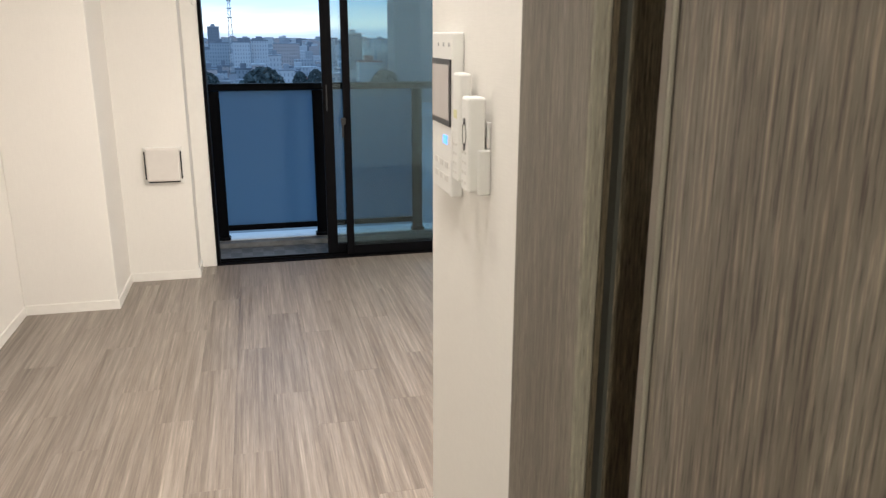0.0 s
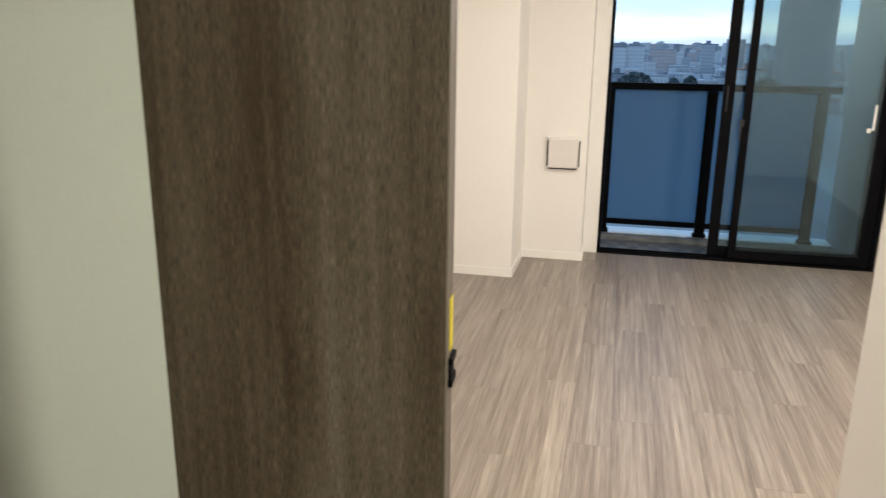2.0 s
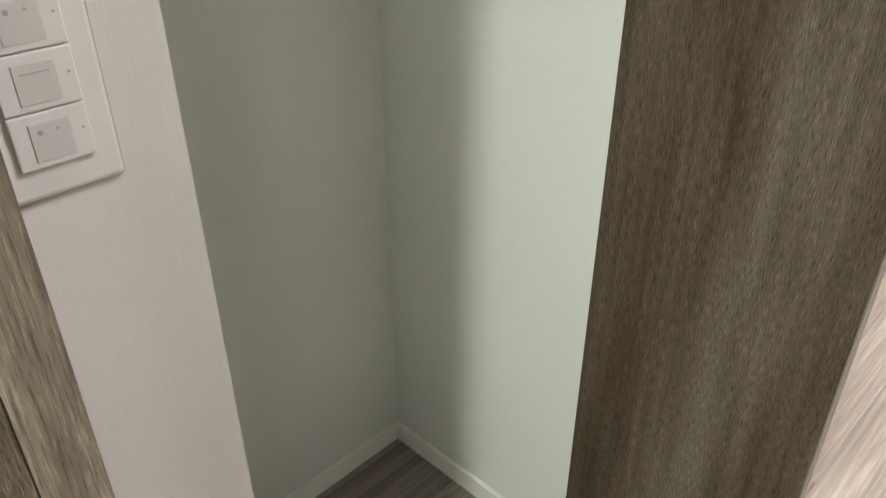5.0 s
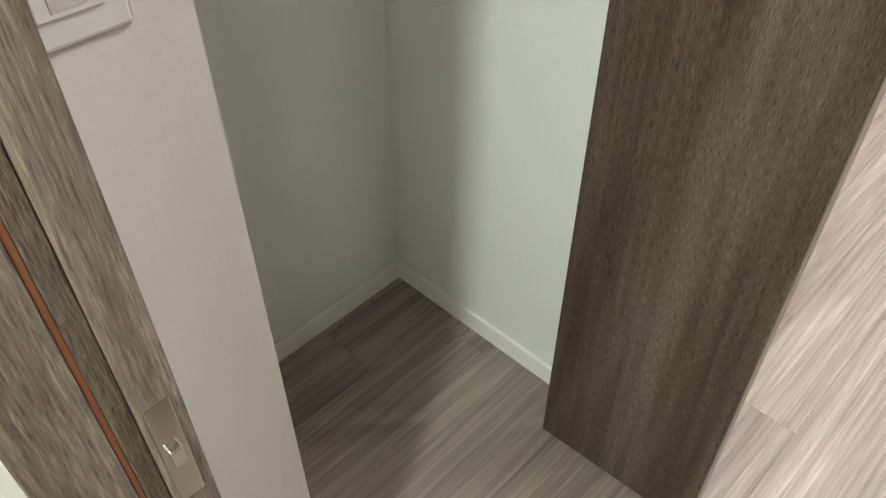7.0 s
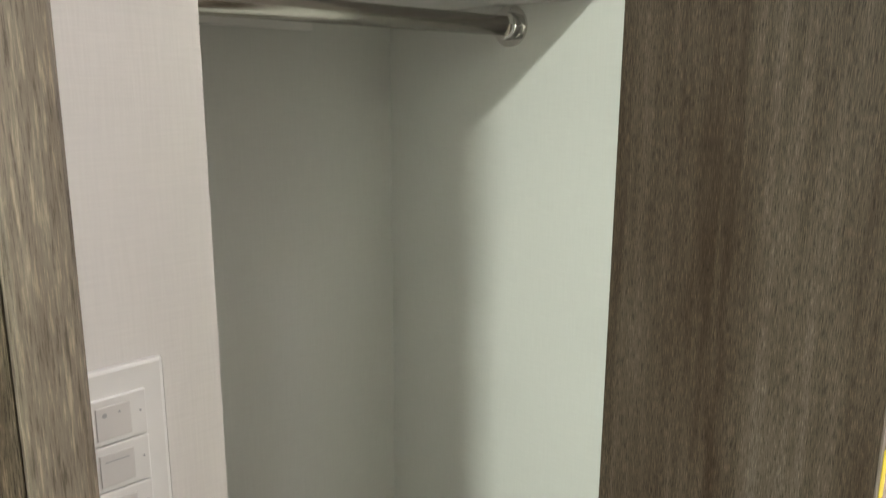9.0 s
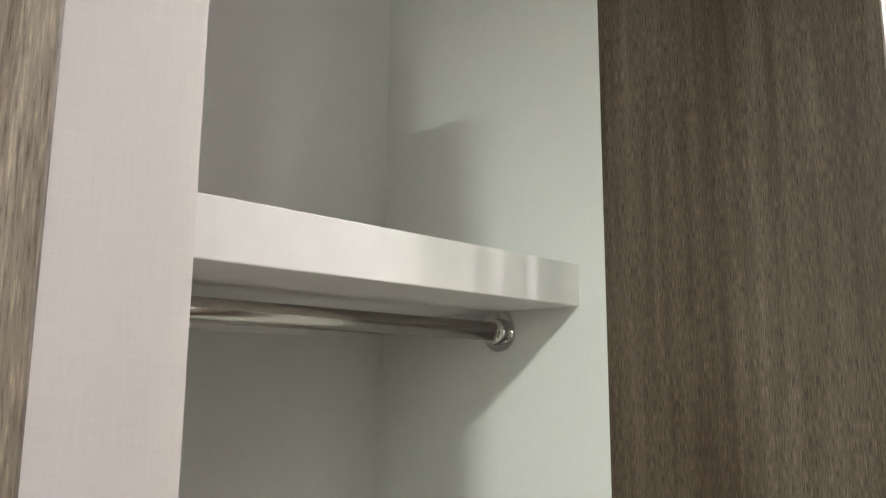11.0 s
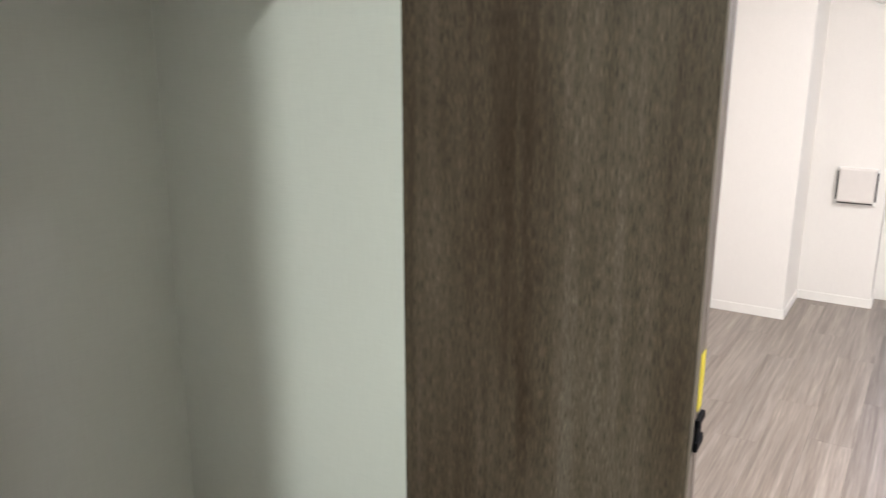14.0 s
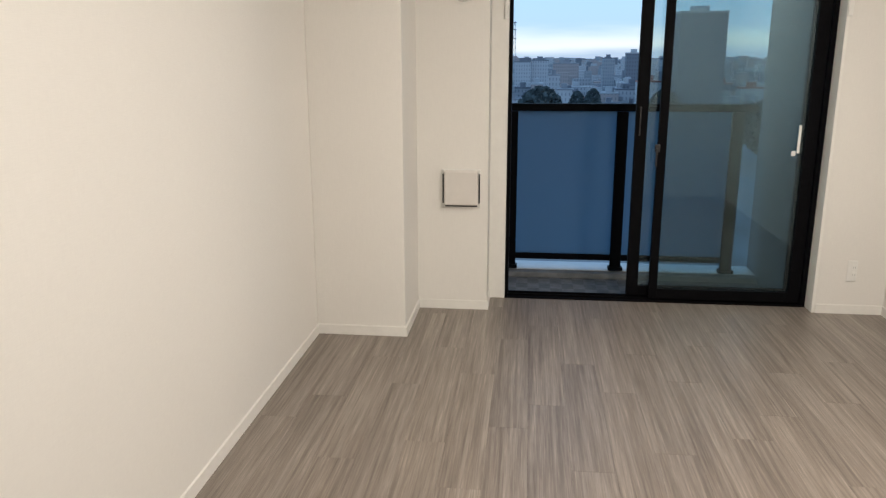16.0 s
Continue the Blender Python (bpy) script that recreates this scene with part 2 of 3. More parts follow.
# ---------- building helpers ----------
def link_bm(name, bm, mat, parent=None, label="", smooth=False):
    me = bpy.data.meshes.new(name)
    bm.to_mesh(me)
    bm.free()
    me.materials.append(mat)
    if smooth:
        for p in me.polygons:
            p.use_smooth = True
    ob = new(name, me)
    if parent:
        ob.parent = parent
    if label:
        ob["label"] = label
    return ob


def cuboid(bm, x0, x1, y0, y1, z0, z1):
    vs = [bm.verts.new(p) for p in ((x0, y0, z0), (x1, y0, z0), (x1, y1, z0), (x0, y1, z0), (x0, y0, z1), (x1, y0, z1), (x1, y1, z1), (x0, y1, z1))]
    for f in ((3, 2, 1, 0), (4, 5, 6, 7), (0, 1, 5, 4), (1, 2, 6, 5), (2, 3, 7, 6), (3, 0, 4, 7)):
        bm.faces.new([vs[i] for i in f])


def boxes(name, mat, blocks, parent=None, bevel=0.0, label="", seg=2):
    bm = bmesh.new()
    for blk in blocks:
        cuboid(bm, *blk)
    if bevel:
        bmesh.ops.bevel(bm, geom=bm.edges[:], offset=bevel, segments=seg, profile=0.5, affect="EDGES")
    return link_bm(name, bm, mat, parent, label)


def box(name, mat, *lims, parent=None, bevel=0.0, label="", seg=2):
    return boxes(name, mat, [lims], parent, bevel, label, seg)


def tube(name, mat, a, c, r, parent=None, label="", seg=24, r2=None):
    bm = bmesh.new()
    a, c = Vector(a), Vector(c)
    m = Matrix.Translation((a + c) / 2) @ (c - a).to_track_quat("Z", "Y").to_matrix().to_4x4()
    bmesh.ops.create_cone(bm, cap_ends=True, segments=seg, radius1=r, radius2=r if r2 is None else r2, depth=(c - a).length, matrix=m)
    ob = link_bm(name, bm, mat, parent, label)
    for p in ob.data.polygons:
        p.use_smooth = len(p.vertices) == 4
    return ob


def thing(name, at, label, category, group=""):
    ob = new(name)
    ob.location = at
    ob.empty_display_size = 0.05
    return tagged(ob, label, category, group)


def structure(ob, label, category):
    return tagged(ob, label, category, kind="structure")


# ---------- plan ----------
X_LEFT = -1.138       # room's long wall
X_HALL = -0.691       # hall wall with the switches and the closet
X_HALL_R = 0.227      # hall's other wall
X_CALL = 0.393        # wall with the intercom
X_RIGHT = 1.843
Y_CL0, Y_CL1 = 0.062, 0.669   # closet opening, and its far side wall
X_CL = -1.141         # closet's back
Y_COL, X_COL = 4.166, -0.685
Y_WIN, Y_WINR, Y_SASH = 4.630, 4.764, 4.876
X_REV, X_W0, X_W1 = -0.303, -0.213, 1.475
Y_CALL0, Y_CALL1 = 0.482, 1.434
Y_BACK = -2.6
WIN_TOP = 2.10

structure(box("wall_left", WALL, X_LEFT - 0.12, X_LEFT, 0.74, 5.0, 0, CEIL), "white woven wallpaper on the long plain wall", "wall")
structure(box("wall_column", WALL, X_LEFT, X_COL, Y_COL, Y_WIN + 0.2, 0, CEIL, bevel=0.003, seg=1), "white papered column in the room's corner", "wall")
structure(boxes("wall_window", WALL, [(X_COL, X_REV, Y_WIN, 5.02, 0, CEIL), (X_W1 + 0.012, X_RIGHT, Y_WINR, 5.02, 0, CEIL), (X_REV, X_W1 + 0.012, Y_WIN, 5.02, WIN_TOP + 0.05, CEIL)]), "white papered wall round the balcony window", "wall")
structure(box("wall_right", WALL, X_RIGHT, X_RIGHT + 0.12, Y_CALL1, 5.02, 0, CEIL), "white papered side wall of the room", "wall")
structure(box("wall_intercom", WALL, X_CALL, X_RIGHT + 0.12, Y_CALL0, Y_CALL1, 0, CEIL, bevel=0.002, seg=1), "cream papered wall that carries the intercom", "wall")
structure(boxes("wall_hall_right", WALL, [(X_HALL_R + 0.025, X_CALL + 0.3, -0.62, Y_CALL0 - 0.003, 2.05, CEIL), (X_HALL_R, X_CALL + 0.3, Y_BACK, -0.62, 0, CEIL), (X_HALL_R + 0.10, X_CALL + 0.3, -0.62, Y_CALL0 - 0.003, 0, 2.05)]), "white papered hall wall with a door", "wall")
structure(boxes("wall_hall_left", WALL, [(X_HALL - 0.12, X_HALL, -0.118, Y_CL0, 0, CEIL), (X_HALL - 0.12, X_HALL, Y_BACK, -1.0, 0, CEIL), (X_HALL - 0.12, X_HALL, -1.0, -0.118, 2.05, CEIL), (X_HALL - 0.16, X_HALL - 0.122, -1.0, -0.118, 0, 2.05)]), "white papered hall wall with light switches", "wall")
structure(box("wall_hall_end", WALL, X_HALL - 0.12, X_CALL + 0.3, Y_BACK - 0.1, Y_BACK, 0, CEIL), "white papered end of the hall", "wall")
structure(boxes("wall_closet", CLOSET_WALL, [(X_CL - 0.08, X_CL, Y_CL0 - 0.55, 0.737, 0, CEIL), (X_CL, -0.606, Y_CL1, 0.737, 0, CEIL), (X_CL, X_HALL - 0.122, Y_CL0 - 0.60, Y_CL0 - 0.55, 0, CEIL)]), "white papered inside walls of the closet", "wall")
structure(box("ceiling", CEILING, -1.4, 2.0, Y_BACK - 0.1, 5.02, CEIL, CEIL + 0.1), "white papered ceiling", "ceiling")


def skirting(name, blocks):
    bm = bmesh.new()
    for x0, x1, y0, y1 in blocks:
        cuboid(bm, x0, x1, y0, y1, 0.0, 0.052)
    bmesh.ops.bevel(bm, geom=[e for e in bm.edges if all(v.co.z > 0.05 for v in e.verts)], offset=0.003, segments=2, affect="EDGES")
    return structure(link_bm(name, bm, TRIM), "slim white baseboard along the wall", "baseboard")


B = 0.009
skirting("baseboard_left", [(X_LEFT, X_LEFT + B, 0.74, Y_COL - B)])
skirting("baseboard_column", [(X_LEFT, X_COL + B, Y_COL - B, Y_COL), (X_COL, X_COL + B, Y_COL, Y_WIN - B)])
skirting("baseboard_window", [(X_COL, X_REV + B, Y_WIN - B, Y_WIN), (X_REV, X_REV + B, Y_WIN, Y_SASH - 0.03), (X_W1 + 0.016, X_RIGHT, Y_WINR - B, Y_WINR)])
skirting("baseboard_right", [(X_RIGHT - B, X_RIGHT, Y_CALL1 + B, Y_WINR - B)])
skirting("baseboard_closet", [(X_CL, X_CL + B, Y_CL0 - 0.55, Y_CL1 - B), (X_CL, -0.608, Y_CL1 - B, Y_CL1)])


structure(box("ceiling_hall", CEILING, X_HALL - 0.12, X_CALL + 0.3, Y_BACK, -0.14, HALL_CEIL, CEIL - 0.001), "lower white ceiling of the hall", "ceiling")

# hidden board added so room lamps don't leak into the closet
structure(box("closet_jamb", TRIM, -0.612, -0.603, 0.5965, Y_CL1 - 0.001, 0, CEIL), "unseen white board added behind the folded closet door to block light", "door frame")

# ---------- closet ----------
shelf = thing("closet_shelf", (-0.95, 0.3, 1.60), "thick white closet shelf board above a hanging rail", "shelf")



def local(ob, root):
    """Keep a part, modelled in the world, where it is under its thing."""
    ob.parent = root
    ob.matrix_parent_inverse = Matrix.Translation(root.location).inverted()
    return ob


local(box("board", SHELF, X_CL, -0.712, Y_CL0 - 0.548, Y_CL1 - 0.001, 1.586, 1.647, bevel=0.002), shelf)
local(box("cleat", SHELF, X_CL, X_CL + 0.02, Y_CL0 - 0.548, Y_CL1 - 0.18, 1.551, 1.586, bevel=0.002), shelf)
rail = thing("hanging_rail", (-0.863, 0.3, 1.555), "chrome-plated steel hanging rail under the closet shelf", "clothes rail")
local(tube("tube", STEEL, (-0.863, -0.49, 1.555), (-0.863, Y_CL1 - 0.004, 1.555), 0.0145), rail)
local(tube("flange", CHROME, (-0.863, Y_CL1 - 0.005, 1.555), (-0.863, Y_CL1, 1.555), 0.031), rail)
local(tube("collar", CHROME, (-0.863, Y_CL1 - 0.026, 1.555), (-0.863, Y_CL1 - 0.005, 1.555), 0.019, r2=0.021), rail)
for sx, sz in ((0, 0.0255), (0.022, -0.0128), (-0.022, -0.0128)):
    local(tube("screw", CHROME, (-0.863 + sx, Y_CL1 - 0.0075, 1.555 + sz), (-0.863 + sx, Y_CL1 - 0.005, 1.555 + sz), 0.003, seg=10), rail)

bifold = thing("bifold_door", (-0.597, 0.557, 0), "taupe wood-grain bifold closet door standing folded open", "closet door")
DW = 0.322
for y0 in (0.0, 0.0185):
    leaf = box("leaf", DOOR_WOOD, 0, DW, y0, y0 + 0.0165, 0.010, 2.33, parent=bifold, bevel=0.001)
    box("edge_strip", CHAMPAGNE, DW + 0.0002, DW + 0.0022, y0 + 0.001, y0 + 0.0155, 0.012, 2.328, parent=leaf, label="pale metallic edge banding")
box("protective_tape", YELLOW, DW + 0.0024, DW + 0.0032, 0.012, 0.030, 1.040, 1.098, parent=bifold, label="bright yellow strip of film on the edge")
boxes("hinge", BLACK, [(DW + 0.0024, DW + 0.007, 0.006, 0.034, 1.026, 1.034), (DW + 0.0024, DW + 0.007, 0.006, 0.034, 1.000, 1.010)], bifold, 0.001, "small black hinge")
box("hinge_plate", BLACK, DW + 0.0024, DW + 0.005, 0.010, 0.030, 1.010, 1.026, parent=bifold)
bifold.rotation_euler = (0, 0, radians(2.9))

# ---------- switches ----------
plate = thing("switch_plate", (X_HALL, -0.0380, 1.19), "white three-gang light switch plate on the hall wall", "light switch")
SWZ = [1.223, 1.182, 1.141, 1.100]
local(box("cover", WHITE, X_HALL, X_HALL + 0.006, -0.0830, 0.0070, 1.161 - 0.085, 1.161 + 0.085, bevel=0.004), plate)
for k in range(3):
    z1, z0 = SWZ[k] - 0.0006, SWZ[k + 1] + 0.0006
    rocker = local(box("rocker", WHITE, X_HALL + 0.006, X_HALL + 0.0095, -0.0660, -0.0120, z0, z1, bevel=0.0012), plate)
    zc = (z0 + z1) / 2 - 0.001
    local(box("name_window", GREY_PLASTIC, X_HALL + 0.0094, X_HALL + 0.0102, -0.0540, -0.0260, zc - 0.014, zc + 0.014, bevel=0.0006, label="greyish inset label"), plate)
    if k == 1:
        local(box("mark", BUTTON_GREY, X_HALL + 0.0101, X_HALL + 0.0105, -0.0500, -0.0300, zc + 0.007, zc + 0.0078), plate)
    else:
        local(tube("mark", BUTTON_GREY, (X_HALL + 0.0101, -0.0470, zc + 0.007), (X_HALL + 0.0105, -0.0470, zc + 0.007), 0.002, seg=12), plate)
        local(tube("mark", BUTTON_GREY, (X_HALL + 0.0101, -0.0350, zc + 0.0075), (X_HALL + 0.0105, -0.0350, zc + 0.0075), 0.0016, seg=3), plate)
    local(tube("lamp_dot", BUTTON_GREY, (X_HALL + 0.0094, -0.0175, zc + 0.003), (X_HALL + 0.0098, -0.0175, zc + 0.003), 0.001, seg=8), plate)

# ---------- door by the switches, standing open into the hall ----------
side = thing("hall_door", (-0.6, -0.16, 0), "taupe wood-grain hall door standing open, with a steel latch plate", "door")
local(box("stile", STILE_WOOD, X_HALL - 0.02, -0.512, -0.166, -0.130, 0.008, 2.04, bevel=0.003), side)
# darker wood here paints the shaded side of the stile
local(box("rebate", DOOR_WOOD, X_HALL - 0.02, -0.520, -0.183, -0.1665, 0.008, 2.04, bevel=0.001, label="wood-grain rebate with side shade put into its colour"), side)
local(box("latch_plate", STEEL, -0.5125, -0.5100, -0.162, -0.140, 0.76, 0.89, bevel=0.0008, label="satin steel latch plate"), side)
local(box("latch_bolt", CHROME, -0.5102, -0.504, -0.157, -0.146, 0.815, 0.835, bevel=0.001), side)
local(box("seal", ORANGE, X_HALL + 0.02, -0.522, -0.188, -0.1835, 0.01, 2.03, label="orange-brown seal strip"), side)
local(box("panel", STILE_WOOD, X_HALL + 0.0, -0.520, -0.25, -0.1885, 0.008, 2.04, bevel=0.002), side)

side.location += Vector((0.005, 0.014, 0))

# ---------- hall door opposite ----------
casing = structure(boxes("door_casing_1", CASING_WOOD, [(X_HALL_R, X_HALL_R + 0.010, 0.379, Y_CALL0 - 0.003, 0, 2.05), (X_HALL_R, X_HALL_R + 0.010, -0.62, 0.379, 2.0, 2.05)], bevel=0.0015), "taupe wood-grain door casing", "door frame")
# jamb and stop take the darker wood as painted recess shade
structure(box("door_jamb_1", DOOR_WOOD, X_HALL_R + 0.0105, X_HALL_R + 0.09, 0.3805, Y_CALL0 - 0.003, 0, 2.0), "wood-grain door jamb with shade put into its colour", "door frame")
structure(box("door_stop_1", DOOR_WOOD, X_HALL_R + 0.0160, X_HALL_R + 0.051, 0.3730, 0.3800, 0, 1.995, bevel=0.0006), "brown door stop darkened for recess shade", "door frame")
hdoor = thing("flush_door", (0.27, -0.1, 0), "closed taupe wood-grain flush door with metal edge", "door")
local(box("gap_seal", GAP, X_HALL_R + 0.0136, X_HALL_R + 0.0158, 0.3725, 0.3800, 0.005, 1.995, label="thin black rubber seal"), hdoor)
local(box("seal", BLACK_PLASTIC, X_HALL_R + 0.052, X_HALL_R + 0.09, 0.345, 0.3785, 0.005, 1.995, label="black rubber seal"), hdoor)
local(box("edge_strip", CHAMPAGNE, X_HALL_R + 0.010, X_HALL_R + 0.05, 0.3262, 0.3330, 0.008, 1.995, bevel=0.001, label="pale metal edge strip"), hdoor)
local(box("panel", PANEL_WOOD, X_HALL_R + 0.012, X_HALL_R + 0.05, -0.61, 0.3245, 0.008, 1.995, bevel=0.001), hdoor)
# recessed stile: shade put in by the darker wood
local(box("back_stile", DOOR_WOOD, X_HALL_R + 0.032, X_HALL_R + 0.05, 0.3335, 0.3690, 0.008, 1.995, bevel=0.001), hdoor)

# ---------- intercom and remotes ----------
XC = X_CALL
call = thing("intercom", (XC, 1.26, 1.28), "white wall intercom with grey screen and blue lit button", "intercom")
local(box("housing", WHITE, XC - 0.020, XC, 1.196, 1.33, 1.150, 1.407, bevel=0.003), call)
local(box("screen_bezel", BLACK_PLASTIC, XC - 0.0225, XC - 0.0198, 1.198, 1.322, 1.262, 1.366, bevel=0.001, label="dark grey screen surround"), call)
local(box("screen", SCREEN, XC - 0.0232, XC - 0.0222, 1.206, 1.314, 1.272, 1.357), call)
local(box("call_button", GLOW, XC - 0.0215, XC - 0.0198, 1.222, 1.246, 1.232, 1.246, bevel=0.0006, label="blue lit button"), call)
for k in range(3):
    for j in range(2):
        local(box("button", GREY_PLASTIC, XC - 0.0212, XC - 0.0198, 1.215 + 0.034 * k, 1.235 + 0.034 * k, 1.172 + 0.022 * j, 1.182 + 0.022 * j, bevel=0.0005), call)
for k in range(3):
    local(box("mark", BUTTON_GREY, XC - 0.0206, XC - 0.0199, 1.21 + 0.035 * k, 1.218 + 0.035 * k, 1.385, 1.391), call)


call.location += Vector((0, 0.018, -0.004))


def remote(y0, y1, z0, z1, xf, label, ring):
    r = thing("remote_control", (XC, (y0 + y1) / 2, z0), label, "remote control", "remotes on the wall")
    local(box("holder", WHITE, XC - 0.020, XC, y0 - 0.002, y1 + 0.002, z0 - 0.004, z0 + 0.062, bevel=0.003, label="white wall holder"), r)
    local(box("holder_back", WHITE, XC - 0.006, XC, y0, y1, z0 + 0.062, z0 + 0.10, bevel=0.002), r)
    local(box("handset", WHITE, xf, XC - 0.008, y0, y1, z0, z1, bevel=0.004), r)
    yc = (y0 + y1) / 2
    if ring:
        bm = bmesh.new()
        for a in range(28):
            t0, t1 = 2 * math.pi * a / 28, 2 * math.pi * (a + 1) / 28
            q = [bm.verts.new((xf - 0.0006, yc + rr * 0.75 * math.cos(t), z1 - 0.052 + rr * 1.25 * math.sin(t))) for rr, t in ((0.011, t0), (0.015, t0), (0.015, t1), (0.011, t1))]
            bm.faces.new(q)
        bmesh.ops.solidify(bm, geom=bm.faces[:], thickness=0.0008)
        local(link_bm("ring_button", bm, BLACK_PLASTIC, label="black ring button"), r)
        for dz in (-0.033, -0.071):
            local(tube("round_button", BLACK_PLASTIC, (xf - 0.001, yc, z1 + dz), (xf + 0.001, yc, z1 + dz), 0.004, seg=14), r)
    else:
        local(box("sticker", PALE_YELLOW, xf - 0.0005, xf + 0.0005, yc - 0.009, yc + 0.009, z1 - 0.066, z1 - 0.054, label="pale yellow sticker"), r)
    for k in range(4):
        for dy in (-0.009, 0.004):
            z = z0 + 0.012 + 0.014 * k
            local(box("button", GREY_PLASTIC, xf - 0.0008, xf + 0.0005, yc + dy, yc + dy + 0.006, z, z + 0.004), r)
    return r


remote(1.141, 1.178, 1.184, 1.345, XC - 0.028, "white slim remote control in a wall holder", False)
remote(1.066, 1.104, 1.182, 1.316, XC - 0.034, "white remote control with black ring button in a holder", True)

# ---------- vents, outlet ----------
vent = thing("air_vent_cover", (-0.43, Y_WIN, 0.685), "square white pillow-shaped air vent cover with dark gaps", "air vent")
local(box("back_plate", WHITE, -0.522, -0.332, Y_WIN - 0.012, Y_WIN, 0.598, 0.772, bevel=0.003), vent)
local(boxes("slot", BLACK_PLASTIC, [(-0.519, -0.512, Y_WIN - 0.016, Y_WIN - 0.0115, 0.62, 0.752), (-0.342, -0.335, Y_WIN - 0.016, Y_WIN - 0.0115, 0.62, 0.752), (-0.505, -0.349, Y_WIN - 0.016, Y_WIN - 0.0115, 0.604, 0.611)], label="dark air gap"), vent)
local(box("front_panel", VENT_FRONT, -0.510, -0.344, Y_WIN - 0.040, Y_WIN - 0.0165, 0.612, 0.770, bevel=0.010, seg=4), vent)
vent.location += Vector((-0.019, 0, -0.005))
vent.scale = (1.10, 1.1, 1.20)
dome = thing("round_air_vent", (-0.43, Y_WIN, 1.78), "round white ceiling-height air supply vent on the wall", "air vent")
local(tube("ring", WHITE, (-0.44, Y_WIN - 0.012, 1.684), (-0.44, Y_WIN, 1.684), 0.056, seg=32), dome)
local(tube("disc", WHITE, (-0.44, Y_WIN - 0.034, 1.684), (-0.44, Y_WIN - 0.012, 1.684), 0.036, seg=32, r2=0.047), dome)
outlet = thing("wall_outlet", (1.667, Y_WINR, 0.25), "white double wall outlet plate", "outlet")
local(box("cover", WHITE, 1.632, 1.684, Y_WINR - 0.006, Y_WINR, 0.184, 0.300, bevel=0.003), outlet)
for zc in (0.263, 0.221):
    local(box("socket", WHITE, 1.654, 1.680, Y_WINR - 0.0085, Y_WINR - 0.006, zc - 0.016, zc + 0.016, bevel=0.001), outlet)
    local(boxes("slot", BUTTON_GREY, [(1.661, 1.663, Y_WINR - 0.0092, Y_WINR - 0.0084, zc - 0.005, zc + 0.005), (1.671, 1.673, Y_WINR - 0.0092, Y_WINR - 0.0084, zc - 0.005, zc + 0.005)]), outlet)

# ---------- balcony window ----------
structure(boxes("window_lining", TRIM, [(X_REV, X_W0 + 0.002, Y_SASH - 0.03, 5.02, 0, WIN_TOP + 0.05), (X_W1 - 0.004, X_W1 + 0.012, Y_WINR - 0.006, 5.02, 0, WIN_TOP + 0.05)], bevel=0.002), "white window lining boards", "window trim")
win = structure(new("window_1"), "black aluminium sliding balcony window, half open", "window")
win.location = (0.64, Y_SASH, 0)
YS = Y_SASH
local(boxes("window_frame", BLACK, [(X_W0 + 0.003, X_W0 + 0.022, YS - 0.02, YS + 0.10, 0.006, WIN_TOP), (X_W1 - 0.03, X_W1 - 0.005, YS - 0.02, YS + 0.10, 0.006, WIN_TOP), (X_W0 + 0.022, X_W1 - 0.03, YS - 0.02, YS + 0.10, WIN_TOP - 0.03, WIN_TOP)], bevel=0.002), win)
local(boxes("sill_track", BLACK, [(X_W0, X_W1 - 0.005, YS - 0.024, YS + 0.11, -0.02, 0.005), (X_W0 + 0.022, X_W1 - 0.03, YS + 0.012, YS + 0.016, 0.005, 0.016), (X_W0 + 0.022, X_W1 - 0.03, YS + 0.062, YS + 0.066, 0.005, 0.016)]), win)


def sash(x0, x1, y, stile, lock):
    s = local(boxes("sash", BLACK, [(x0, x0 + stile, y, y + 0.034, 0.018, WIN_TOP - 0.032), (x1 - 0.062, x1, y, y + 0.034, 0.018, WIN_TOP - 0.032), (x0 + stile, x1 - 0.062, y, y + 0.034, 0.018, 0.075), (x0 + stile, x1 - 0.062, y, y + 0.034, WIN_TOP - 0.075, WIN_TOP - 0.032)], bevel=0.0015), win)
    g = box("pane", GLASS, x0 + stile - 0.004, x1 - 0.058, y + 0.015, y + 0.0185, 0.071, WIN_TOP - 0.071)
    g.parent = s
    g.visible_shadow = False
    return s


inner = sash(0.612, 1.441, YS - 0.005, 0.046, True)
outer = sash(0.492, 1.436, YS + 0.046, 0.064, False)
for nm, mat, blk in (("lock_body", BLACK_PLASTIC, (0.594, 0.622, YS - 0.022, YS - 0.0045, 0.86, 0.90)), ("lock_lever", BLACK_PLASTIC, (0.598, 0.608, YS - 0.034, YS - 0.022, 0.78, 0.88))):
    o = box(nm, mat, *blk, bevel=0.002)
    o.parent, o.matrix_parent_inverse = inner, Matrix.Identity(4)
o = box("pull", BLACK_PLASTIC, 0.512, 0.520, YS + 0.041, YS + 0.0465, 0.94, 1.10, bevel=0.002, label="narrow recessed dark pull")
o.parent, o.matrix_parent_inverse = outer, Matrix.Identity(4)
for blk in ((1.339, 1.352, YS - 0.016, YS - 0.0045, 0.86, 1.01), (1.313, 1.335, YS - 0.012, YS - 0.0045, 0.845, 0.872)):
    o = box("grip", WHITE, *blk, bevel=0.002, label="small white grip")
    o.parent, o.matrix_parent_inverse = inner, Matrix.Identity(4)
